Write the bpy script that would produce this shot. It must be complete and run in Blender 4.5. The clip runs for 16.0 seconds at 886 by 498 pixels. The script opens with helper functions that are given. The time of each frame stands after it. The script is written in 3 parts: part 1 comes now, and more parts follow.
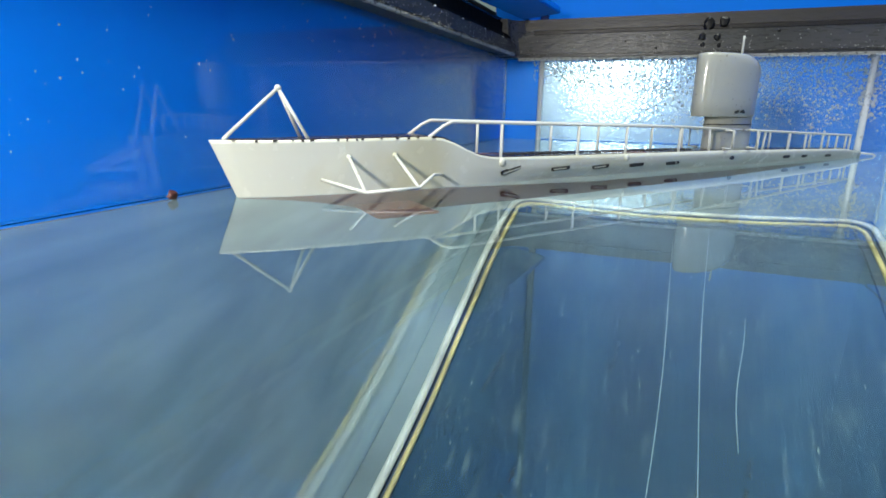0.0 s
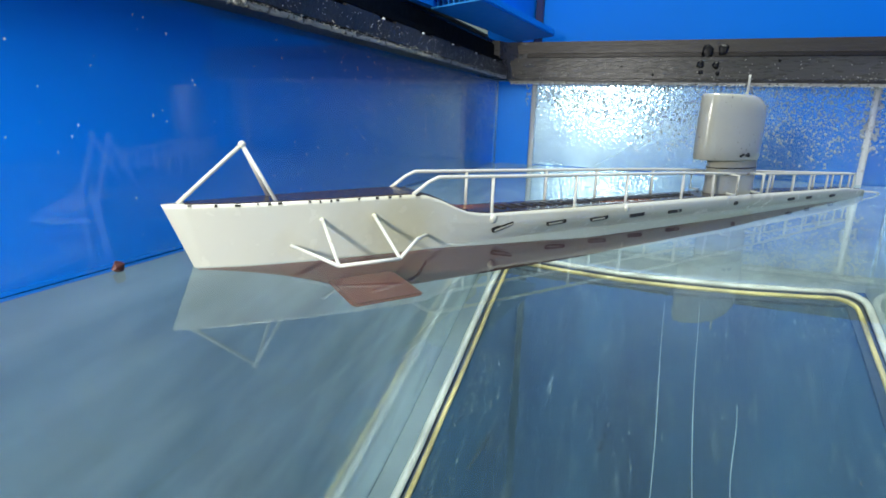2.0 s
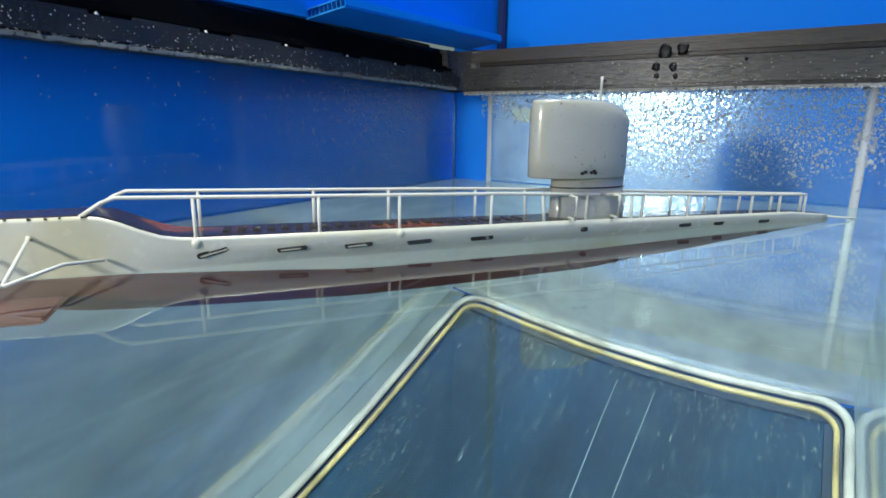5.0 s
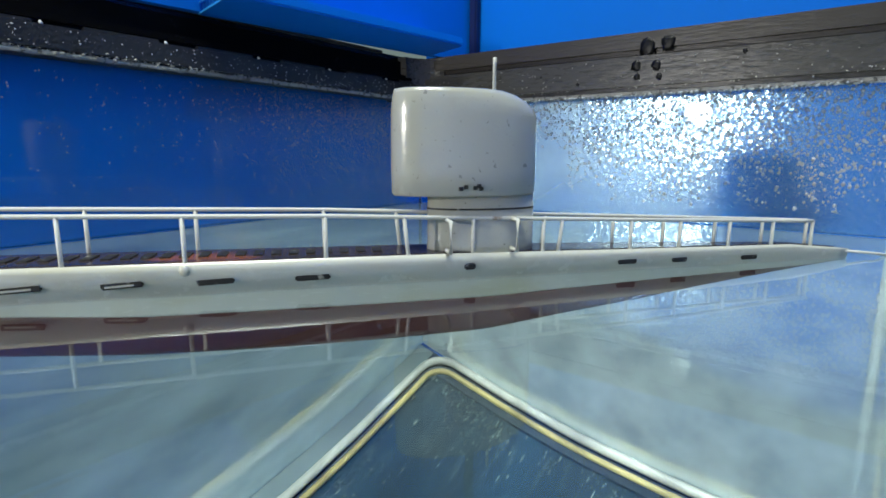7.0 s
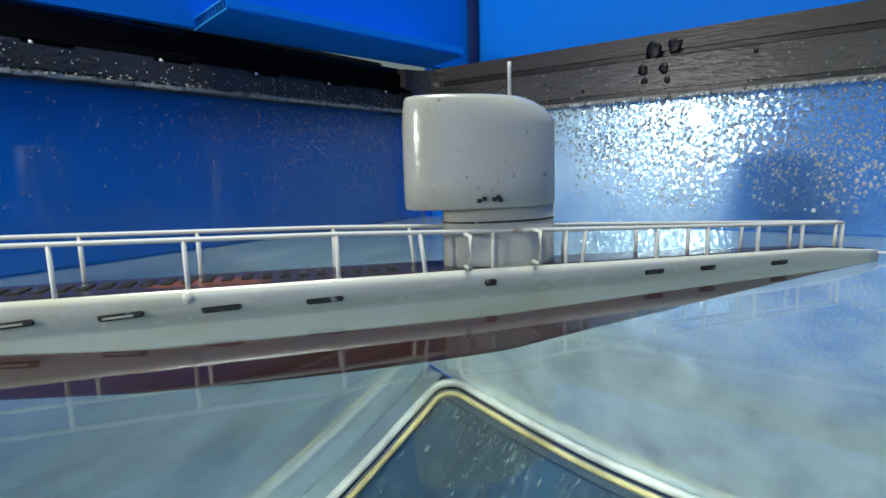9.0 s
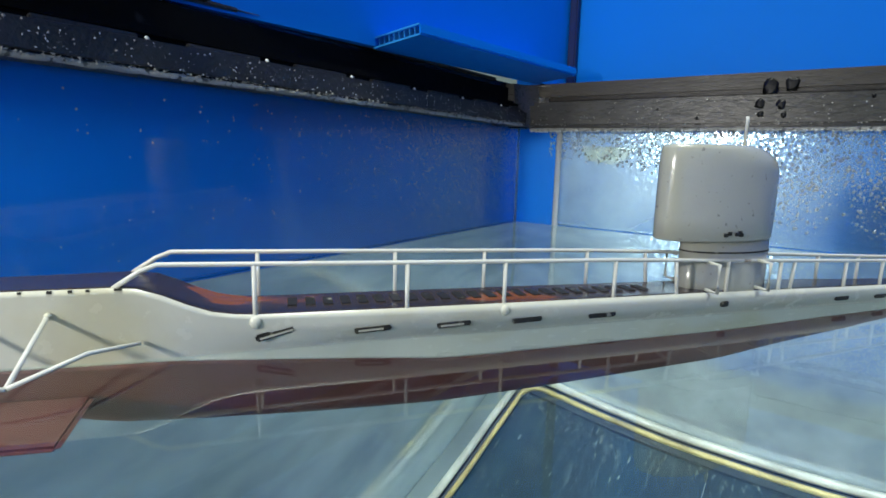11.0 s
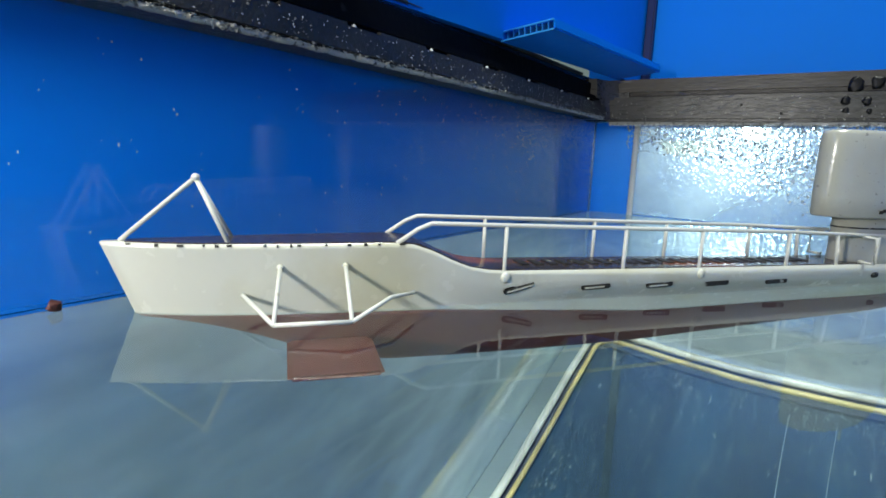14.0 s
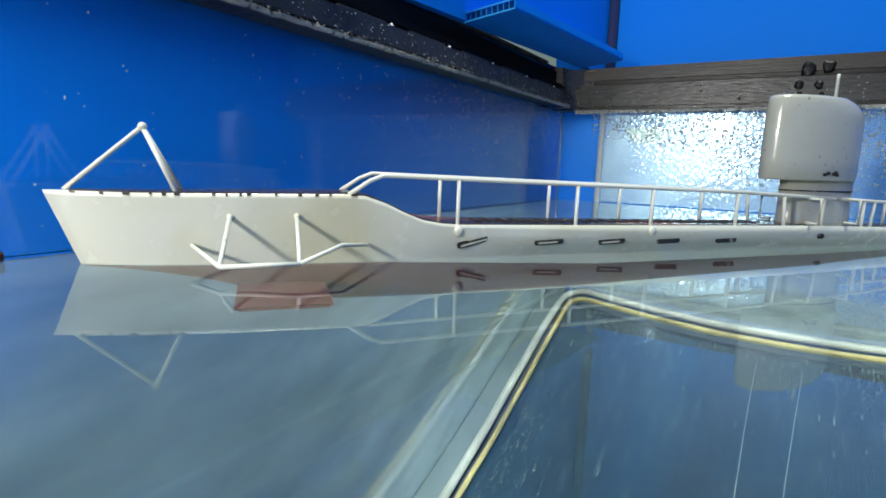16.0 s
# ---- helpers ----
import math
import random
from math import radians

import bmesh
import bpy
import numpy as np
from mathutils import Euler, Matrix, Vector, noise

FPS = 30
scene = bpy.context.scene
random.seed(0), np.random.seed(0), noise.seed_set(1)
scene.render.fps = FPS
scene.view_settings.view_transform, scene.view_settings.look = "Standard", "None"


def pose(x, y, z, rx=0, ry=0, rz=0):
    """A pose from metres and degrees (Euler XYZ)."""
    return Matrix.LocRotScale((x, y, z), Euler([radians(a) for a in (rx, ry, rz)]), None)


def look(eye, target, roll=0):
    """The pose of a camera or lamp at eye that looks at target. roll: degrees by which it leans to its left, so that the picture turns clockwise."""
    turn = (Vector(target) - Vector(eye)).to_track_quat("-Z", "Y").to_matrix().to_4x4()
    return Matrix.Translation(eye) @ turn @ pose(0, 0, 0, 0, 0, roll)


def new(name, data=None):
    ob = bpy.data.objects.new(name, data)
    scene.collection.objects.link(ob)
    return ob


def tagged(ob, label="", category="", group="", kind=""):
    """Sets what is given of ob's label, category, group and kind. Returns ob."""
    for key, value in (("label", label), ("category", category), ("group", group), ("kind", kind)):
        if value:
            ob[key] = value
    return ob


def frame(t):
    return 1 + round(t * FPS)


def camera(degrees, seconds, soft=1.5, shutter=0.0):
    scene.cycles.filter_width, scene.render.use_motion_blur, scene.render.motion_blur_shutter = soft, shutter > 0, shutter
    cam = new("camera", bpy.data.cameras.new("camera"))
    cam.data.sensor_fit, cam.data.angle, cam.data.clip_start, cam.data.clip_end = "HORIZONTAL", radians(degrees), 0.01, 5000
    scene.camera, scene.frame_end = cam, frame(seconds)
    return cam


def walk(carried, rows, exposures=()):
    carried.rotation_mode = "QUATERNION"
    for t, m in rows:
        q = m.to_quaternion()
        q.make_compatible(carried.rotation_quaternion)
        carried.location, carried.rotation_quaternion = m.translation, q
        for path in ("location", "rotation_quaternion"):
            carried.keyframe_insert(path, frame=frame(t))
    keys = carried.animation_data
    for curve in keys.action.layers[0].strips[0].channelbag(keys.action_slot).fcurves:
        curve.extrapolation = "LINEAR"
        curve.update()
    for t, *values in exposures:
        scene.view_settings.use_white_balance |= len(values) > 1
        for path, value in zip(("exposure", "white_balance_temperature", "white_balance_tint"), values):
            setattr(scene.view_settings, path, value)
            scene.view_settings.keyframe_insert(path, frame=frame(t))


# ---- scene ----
cam = camera(78.0, 16.0, soft=1.7)
# seconds, eye, target, lean
PATH = [
    (0, (0.1269, -0.4443, 0.0237), (0.0180, -0.1754, -0.0527), 0.75),
    (0.5, (0.1218, -0.4370, 0.0302), (0.0124, -0.1670, -0.0413), -0.08),
    (1, (0.1158, -0.4326, 0.0330), (0.0093, -0.1614, -0.0387), 0.73),
    (1.5, (0.1150, -0.4251, 0.0324), (0.0127, -0.1519, -0.0376), 1.38),
    (2, (0.1207, -0.4263, 0.0364), (0.0170, -0.1548, -0.0378), 1.62),
    (2.5, (0.1231, -0.4234, 0.0338), (0.0172, -0.1524, -0.0393), 1.35),
    (3, (0.1442, -0.4168, 0.0381), (0.0275, -0.1502, -0.0350), 1.05),
    (3.5, (0.1618, -0.4026, 0.0332), (0.0319, -0.1408, -0.0349), 0.22),
    (4, (0.1735, -0.3862, 0.0361), (0.0410, -0.1259, -0.0319), 0.10),
    (4.5, (0.1939, -0.3757, 0.0387), (0.0495, -0.1224, -0.0317), 0.26),
    (7, (0.2233, -0.2914, 0.0310), (0.0425, -0.0580, -0.0223), 0.20),
    (7.5, (0.2343, -0.2887, 0.0328), (0.0509, -0.0573, -0.0201), -0.80),
    (8, (0.2351, -0.2857, 0.0301), (0.0499, -0.0551, -0.0201), -1.76),
    (10.5, (0.1742, -0.3226, 0.0358), (0.0048, -0.0790, -0.0087), 0.24),
    (11, (0.1709, -0.3435, 0.0413), (0.0004, -0.1022, -0.0107), 1.35),
    (11.5, (0.1498, -0.3531, 0.0389), (-0.0173, -0.1082, -0.0069), 0.36),
    (12, (0.1430, -0.3639, 0.0395), (-0.0281, -0.1220, -0.0076), 0.27),
    (12.5, (0.1363, -0.3734, 0.0388), (-0.0328, -0.1305, -0.0097), 1.08),
    (13, (0.1411, -0.3822, 0.0395), (-0.0310, -0.1413, -0.0088), 1.16),
    (13.5, (0.1377, -0.3868, 0.0326), (-0.0295, -0.1427, -0.0170), 1.50),
    (14, (0.1368, -0.3873, 0.0344), (-0.0313, -0.1443, -0.0180), 2.25),
    (14.5, (0.1290, -0.3903, 0.0307), (-0.0360, -0.1455, -0.0225), 1.98),
    (15, (0.1373, -0.3860, 0.0280), (-0.0312, -0.1432, -0.0237), 2.79),
    (15.5, (0.1354, -0.3889, 0.0274), (-0.0316, -0.1451, -0.0242), 2.25),
    (16, (0.1439, -0.3862, 0.0226), (-0.0156, -0.1366, -0.0251), 1.94),
]
walk(cam, [(t, look(eye, target, roll)) for t, eye, target, roll in PATH], exposures=[(0.0, 0.0), (4.5, 0.0), (7.0, -0.1), (8.2, -0.12), (10.5, -0.18), (13.0, -0.2), (14.5, -0.14), (16.0, -0.08)])

# ---- light ----
world = bpy.data.worlds.new("room_light")
scene.world = world
world.use_nodes = True
wbg = world.node_tree.nodes["Background"]
wbg.inputs["Color"].default_value = (0.74, 1.0, 0.96, 1)
wbg.inputs["Strength"].default_value = 0.22


def area_lamp(name, eye, target, size, watts, colour):
    data = bpy.data.lights.new(name, "AREA")
    data.shape, data.size, data.energy, data.color = "DISK", size, watts, colour
    ob = new(name, data)
    ob.matrix_world = look(eye, target)
    return ob


# the torch that stands at the front corner of the tank
area_lamp("torch_light", (0.045, -0.54, 0.078), (0.11, -0.2, 0.02), 0.024, 0.58, (1.0, 0.97, 0.9))
# overhead fill lamp added to brighten the blue boards; no such lamp is seen
area_lamp("overhead_fill", (0.18, -0.46, 1.5), (0.12, -0.1, 0.0), 0.6, 29.0, (0.95, 1.0, 0.92))


# ---- materials ----
def mat(name, colour, rough=0.5, metal=0.0, spots=None, spot_scale=60.0, spot_at=0.55, spot_wide=0.08, bump=0.0, bump_scale=300.0,
        vary=0.08, vary_scale=25.0, spec=0.5, stretch=(1, 1, 1), coat=0.0):
    m = bpy.data.materials.new(name)
    m.use_nodes = True
    nt = m.node_tree
    b = nt.nodes["Principled BSDF"]
    b.inputs["Roughness"].default_value, b.inputs["Metallic"].default_value = rough, metal
    b.inputs["Specular IOR Level"].default_value = spec
    b.inputs["Coat Weight"].default_value = coat
    b.inputs["Coat Roughness"].default_value = 0.08
    tc = nt.nodes.new("ShaderNodeTexCoord")
    mp = nt.nodes.new("ShaderNodeMapping")
    mp.inputs["Scale"].default_value = stretch
    nt.links.new(tc.outputs["Object"], mp.inputs["Vector"])

    def noise_node(scale, detail=5.0):
        n = nt.nodes.new("ShaderNodeTexNoise")
        n.inputs["Scale"].default_value, n.inputs["Detail"].default_value = scale, detail
        nt.links.new(mp.outputs["Vector"], n.inputs["Vector"])
        return n

    def mix(a, bcol, fac):
        x = nt.nodes.new("ShaderNodeMix")
        x.data_type = "RGBA"
        nt.links.new(fac, x.inputs["Factor"])
        for sock, val in ((x.inputs["A"], a), (x.inputs["B"], bcol)):
            if isinstance(val, tuple):
                sock.default_value = val
            else:
                nt.links.new(val, sock)
        return x.outputs["Result"]

    def ramp(src, lo, hi):
        r = nt.nodes.new("ShaderNodeMapRange")
        r.inputs["From Min"].default_value, r.inputs["From Max"].default_value = lo, hi
        nt.links.new(src, r.inputs["Value"])
        return r.outputs["Result"]

    c = tuple(colour) + (1,)
    dark = tuple(x * (1 - 2 * vary) for x in colour) + (1,)
    out = mix(dark, c, ramp(noise_node(vary_scale).outputs["Fac"], 0.3, 0.65))
    if spots:
        out = mix(out, tuple(spots) + (1,), ramp(noise_node(spot_scale, 8.0).outputs["Fac"], spot_at, spot_at + spot_wide))
    nt.links.new(out, b.inputs["Base Color"])
    fine = noise_node(bump_scale, 4.0)
    rr = nt.nodes.new("ShaderNodeMapRange")
    rr.inputs["To Min"].default_value, rr.inputs["To Max"].default_value = max(0.02, rough - 0.08), min(1, rough + 0.1)
    nt.links.new(fine.outputs["Fac"], rr.inputs["Value"])
    nt.links.new(rr.outputs["Result"], b.inputs["Roughness"])
    if bump:
        bp = nt.nodes.new("ShaderNodeBump")
        bp.inputs["Strength"].default_value, bp.inputs["Distance"].default_value = bump, 0.001
        nt.links.new(fine.outputs["Fac"], bp.inputs["Height"])
        nt.links.new(bp.outputs["Normal"], b.inputs["Normal"])
    return m


def glass(name, colour, ior, rough=0.0, bump=0.0, scale=20.0, stretch=(1, 1, 1)):
    m = bpy.data.materials.new(name)
    m.use_nodes = True
    nt = m.node_tree
    nt.nodes.remove(nt.nodes["Principled BSDF"])
    g = nt.nodes.new("ShaderNodeBsdfGlass")
    g.inputs["Color"].default_value, g.inputs["IOR"].default_value, g.inputs["Roughness"].default_value = tuple(colour) + (1,), ior, rough
    nt.links.new(g.outputs["BSDF"], nt.nodes["Material Output"].inputs["Surface"])
    if bump:
        tc = nt.nodes.new("ShaderNodeTexCoord")
        mp = nt.nodes.new("ShaderNodeMapping")
        mp.inputs["Scale"].default_value = stretch
        n = nt.nodes.new("ShaderNodeTexNoise")
        n.inputs["Scale"].default_value, n.inputs["Detail"].default_value = scale, 2.0
        bp = nt.nodes.new("ShaderNodeBump")
        bp.inputs["Strength"].default_value, bp.inputs["Distance"].default_value = bump, 0.002
        nt.links.new(tc.outputs["Object"], mp.inputs["Vector"])
        nt.links.new(mp.outputs["Vector"], n.inputs["Vector"])
        nt.links.new(n.outputs["Fac"], bp.inputs["Height"])
        nt.links.new(bp.outputs["Normal"], g.inputs["Normal"])
    return m


WHITE = mat("cream_paint", (0.66, 0.665, 0.57), 0.24, spots=(0.57, 0.55, 0.39), spot_scale=26, spot_at=0.55, spot_wide=0.16, bump=0.05, bump_scale=260, vary=0.025, vary_scale=22, coat=0.45)
RED = mat("red_antifouling", (0.105, 0.03, 0.022), 0.45, spots=(0.09, 0.03, 0.03), spot_scale=70, bump=0.15, vary=0.15)
PLANE = mat("dark_red_plane", (0.075, 0.017, 0.012), 0.5, vary=0.2, vary_scale=90, bump=0.2)
DECKM = mat("dark_deck", (0.055, 0.045, 0.05), 0.22, spots=(0.23, 0.08, 0.04), spot_scale=55, spot_at=0.62, spot_wide=0.05, bump=0.2, vary=0.2, stretch=(0.4, 1, 1))
TOWERM = mat("speckled_cream_paint", (0.46, 0.46, 0.385), 0.2, spots=(0.26, 0.26, 0.23), spot_scale=640, spot_at=0.655, spot_wide=0.05, bump=0.10, bump_scale=420, vary=0.04, vary_scale=40, coat=0.5)
DARK = mat("dark_slot", (0.02, 0.02, 0.018), 0.5, spots=(0.3, 0.3, 0.26), spot_scale=500, spot_at=0.62)
WIRE = mat("cream_wire", (0.66, 0.66, 0.6), 0.38, spots=(0.3, 0.22, 0.15), spot_scale=160, spot_at=0.66, vary=0.06)
BLACKP = mat("black_plastic", (0.005, 0.005, 0.006), 0.38, spec=0.3, spots=(0.05, 0.05, 0.05), spot_scale=240, spot_at=0.70, spot_wide=0.05, bump=0.2, bump_scale=500)
# near-black stands in for the shadow on the side rim's upper band
RIMSHADE = mat("rim_shade_black", (0.003, 0.003, 0.0035), 0.6, spec=0.08, spots=(0.02, 0.02, 0.02), spot_scale=160, spot_at=0.66, bump=0.2)
DUSTY = mat("limescaled_plastic", (0.042, 0.041, 0.039), 0.45, spots=(0.36, 0.36, 0.34), spot_scale=620, spot_at=0.67, spot_wide=0.1, bump=0.5, bump_scale=700, vary=0.25, vary_scale=60)
SCALE = mat("limescale", (0.54, 0.52, 0.47), 0.8, spots=(0.12, 0.12, 0.11), spot_scale=500, spot_at=0.55, bump=0.8, bump_scale=900, vary=0.2)
# grey puts the glare on wet black plastic into the base colour
GLAREP = mat("glare_greyed_plastic", (0.075, 0.072, 0.068), 0.28, spots=(0.035, 0.035, 0.034), spot_scale=45, spot_at=0.56, spot_wide=0.12, bump=0.35, bump_scale=500, vary=0.2, vary_scale=30, stretch=(0.35, 1, 1.5))
# tan spots stand in for highlights on the end rim's upper band
TANP = mat("tan_rim_top", (0.06, 0.052, 0.045), 0.35, spots=(0.20, 0.17, 0.135), spot_scale=30, spot_at=0.57, spot_wide=0.1, bump=0.35, bump_scale=400, stretch=(0.3, 1, 2))
BLUE = mat("blue_plastic_sheet", (0.0, 0.205, 0.84), 0.5, bump=0.05, bump_scale=200, vary=0.05, vary_scale=6, spec=0.15)
NAVY = mat("navy_gap", (0.0, 0.012, 0.09), 0.5)
BLUEEDGE = mat("pale_blue_cut_edge", (0.03, 0.36, 0.9), 0.4, vary=0.05)
BASE = mat("scratched_base", (0.003, 0.024, 0.046), 0.5, spots=(0.050, 0.074, 0.084), spot_scale=260, spot_at=0.57, spot_wide=0.14, bump=0.4, vary=0.34, vary_scale=34, stretch=(1, 0.16, 1))
SILT = mat("pale_silicone", (0.66, 0.68, 0.60), 0.3, bump=0.3, bump_scale=200, vary=0.25, vary_scale=40)
# white base carries the torch highlight on silicone and the glints on water beads
BEAD = mat("glint_white_bead", (0.80, 0.83, 0.83), 0.12, bump=0.1, bump_scale=150)
EDGE = mat("dark_base_edge", (0.018, 0.024, 0.03), 0.5, spots=(0.1, 0.1, 0.09), spot_scale=160, spot_at=0.62)
PALEGRIT = mat("lime_fleck", (0.20, 0.23, 0.21), 0.7, vary=0.3, vary_scale=300)
GRIT = mat("dark_grit", (0.012, 0.018, 0.014), 0.6, vary=0.2)
GROOVE = mat("dark_groove", (0.10, 0.125, 0.14), 0.6, vary=0.3, vary_scale=60)
SKIRT = mat("reflection_grey", (0.19, 0.25, 0.26), 0.6, bump=0.2, bump_scale=120, vary=0.2, vary_scale=14)
# ochre stands in for yellow light that the water disperses at the joint
OCHRE = mat("dispersion_ochre", (0.70, 0.58, 0.24), 0.35, bump=0.3, bump_scale=200, vary=0.3, vary_scale=40)
YELLOW = mat("yellowed_tape", (0.68, 0.68, 0.42), 0.6, vary=0.12, vary_scale=80)
SPECK = mat("sparkle_white", (0.75, 0.78, 0.8), 0.5)
SCRATCH = mat("pale_scratch", (0.50, 0.53, 0.50), 0.7)
GLASS = glass("clear_glass", (0.97, 0.99, 0.985), 1.5)


def misted(name, haze, gloss, rough, ior, grow=None, axis="Y", least=0.0):
    """Glass with a film of condensation: clear glass, a rough sheen and a thin haze, uneven, both tinted cyan for
    scattered light.
    """
    m = glass(name, (0.96, 0.99, 1.0), ior, 0.03)
    nt = m.node_tree
    g = next(n for n in nt.nodes if n.type == "BSDF_GLASS")
    tc = nt.nodes.new("ShaderNodeTexCoord")
    big, fine = nt.nodes.new("ShaderNodeTexNoise"), nt.nodes.new("ShaderNodeTexVoronoi")
    big.inputs["Scale"].default_value, big.inputs["Detail"].default_value = 18.0, 6.0
    fine.inputs["Scale"].default_value = 420.0
    for n in (big, fine):
        nt.links.new(tc.outputs["Object"], n.inputs["Vector"])
    bp = nt.nodes.new("ShaderNodeBump")
    bp.inputs["Strength"].default_value, bp.inputs["Distance"].default_value = 0.25, 0.0006
    nt.links.new(fine.outputs["Distance"], bp.inputs["Height"])
    sheen, film, see = nt.nodes.new("ShaderNodeBsdfGlossy"), nt.nodes.new("ShaderNodeBsdfGlossy"), nt.nodes.new("ShaderNodeBsdfTranslucent")
    film.inputs["Roughness"].default_value = 0.42
    # cyan tints stand in for torchlight scattered through the condensation
    film.inputs["Color"].default_value, see.inputs["Color"].default_value = (0.68, 0.93, 1.0, 1), (0.6, 0.9, 1.0, 1)
    sheen.inputs["Roughness"].default_value = rough
    sheen.inputs["Color"].default_value = (0.60, 0.88, 1.0, 1)
    nt.links.new(bp.outputs["Normal"], sheen.inputs["Normal"])
    both = nt.nodes.new("ShaderNodeMixShader")
    both.inputs[0].default_value = 0.15
    nt.links.new(film.outputs[0], both.inputs[1])
    nt.links.new(see.outputs[0], both.inputs[2])
    r = nt.nodes.new("ShaderNodeMapRange")
    r.inputs["From Min"].default_value, r.inputs["From Max"].default_value, r.inputs["To Min"].default_value, r.inputs["To Max"].default_value = 0.3, 0.7, haze * 0.35, haze * 1.5
    nt.links.new(big.outputs["Fac"], r.inputs["Value"])
    amount = r.outputs["Result"]
    if grow:
        sep, gr, mul = nt.nodes.new("ShaderNodeSeparateXYZ"), nt.nodes.new("ShaderNodeMapRange"), nt.nodes.new("ShaderNodeMath")
        mul.operation = "MULTIPLY"
        nt.links.new(tc.outputs["Object"], sep.inputs["Vector"])
        nt.links.new(sep.outputs[axis], gr.inputs["Value"])
        gr.inputs["To Min"].default_value = least
        gr.inputs["From Min"].default_value, gr.inputs["From Max"].default_value = grow
        nt.links.new(amount, mul.inputs[0])
        nt.links.new(gr.outputs["Result"], mul.inputs[1])
        amount = mul.outputs["Value"]
    a, b = nt.nodes.new("ShaderNodeMixShader"), nt.nodes.new("ShaderNodeMixShader")
    a.inputs[0].default_value = gloss
    nt.links.new(g.outputs[0], a.inputs[1])
    nt.links.new(sheen.outputs[0], a.inputs[2])
    nt.links.new(amount, b.inputs[0])
    nt.links.new(a.outputs[0], b.inputs[1])
    nt.links.new(both.outputs[0], b.inputs[2])
    nt.links.new(b.outputs[0], nt.nodes["Material Output"].inputs["Surface"])
    return m


# end pane: haze raised towards low X to widen the torch glare
MIST = misted("misted_glass", 0.26, 0.20, 0.13, 1.45, (0.20, 0.11), "X", 0.14)
THINMIST = misted("lightly_misted_glass", 0.055, 0.0, 0.3, 1.5, (-0.27, -0.02))
WATER = glass("still_water", (0.88, 0.955, 0.98), 1.333, 0.0, 0.02, 9.0)
PALESIDE = glass("water_paled_side", (0.88, 0.955, 0.98), 1.333, 0.07)
_nt = PALESIDE.node_tree
# pale diffuse mixed into the water's sides stands in for light they reflect
_pale, _mix = _nt.nodes.new("ShaderNodeBsdfDiffuse"), _nt.nodes.new("ShaderNodeMixShader")
_pale.inputs["Color"].default_value = (0.67, 0.79, 0.80, 1)
_cloud, _range = _nt.nodes.new("ShaderNodeTexNoise"), _nt.nodes.new("ShaderNodeMapRange")
_cloud.inputs["Scale"].default_value, _cloud.inputs["Detail"].default_value = 9.0, 4.0
_range.inputs["From Min"].default_value, _range.inputs["From Max"].default_value = 0.3, 0.7
_range.inputs["To Min"].default_value, _range.inputs["To Max"].default_value = 0.36, 0.66
_nt.links.new(_cloud.outputs["Fac"], _range.inputs["Value"])
_tc, _sep, _far, _mul = (_nt.nodes.new(k) for k in ("ShaderNodeTexCoord", "ShaderNodeSeparateXYZ", "ShaderNodeMapRange", "ShaderNodeMath"))
_mul.operation = "MULTIPLY"
# the paling weakens towards the front, where the sides mirror less
_far.inputs["From Min"].default_value, _far.inputs["From Max"].default_value, _far.inputs["To Min"].default_value = -0.45, -0.24, 0.30
_nt.links.new(_tc.outputs["Object"], _sep.inputs["Vector"])
_nt.links.new(_sep.outputs["Y"], _far.inputs["Value"])
_nt.links.new(_range.outputs["Result"], _mul.inputs[0])
_nt.links.new(_far.outputs["Result"], _mul.inputs[1])
_nt.links.new(_mul.outputs["Value"], _mix.inputs[0])
_nt.links.new(next(n for n in _nt.nodes if n.type == "BSDF_GLASS").outputs[0], _mix.inputs[1])
_nt.links.new(_pale.outputs[0], _mix.inputs[2])
_nt.links.new(_mix.outputs[0], _nt.nodes["Material Output"].inputs["Surface"])
DROP = glass("water_drop", (1, 1, 1), 1.40)
_dn = DROP.node_tree
_sheen, _dmix = _dn.nodes.new("ShaderNodeBsdfGlossy"), _dn.nodes.new("ShaderNodeMixShader")
_sheen.inputs["Roughness"].default_value, _dmix.inputs[0].default_value = 0.32, 0.68
_dn.links.new(next(n for n in _dn.nodes if n.type == "BSDF_GLASS").outputs[0], _dmix.inputs[1])
_dn.links.new(_sheen.outputs[0], _dmix.inputs[2])
_dn.links.new(_dmix.outputs[0], _dn.nodes["Material Output"].inputs["Surface"])


# ---- mesh helpers ----
def part(name, bm, material, parent=None, label=""):
    me = bpy.data.meshes.new(name)
    bmesh.ops.recalc_face_normals(bm, faces=bm.faces)
    bm.to_mesh(me)
    bm.free()
    me.materials.append(material)
    ob = new(name, me)
    ob.parent = parent
    return tagged(ob, label)


def smooth(ob):
    for p in ob.data.polygons:
        p.use_smooth = True
    return ob


def box(x0, x1, y0, y1, z0, z1, bevel=0.0, bm=None):
    bm = bm or bmesh.new()
    r = bmesh.ops.create_cube(bm, size=1, matrix=Matrix.Translation(((x0 + x1) / 2, (y0 + y1) / 2, (z0 + z1) / 2)) @ Matrix.Diagonal((x1 - x0, y1 - y0, z1 - z0, 1)))
    if bevel:
        es = list({e for v in r["verts"] for e in v.link_edges})
        bmesh.ops.bevel(bm, geom=es, offset=bevel, segments=2, affect="EDGES")
    return bm


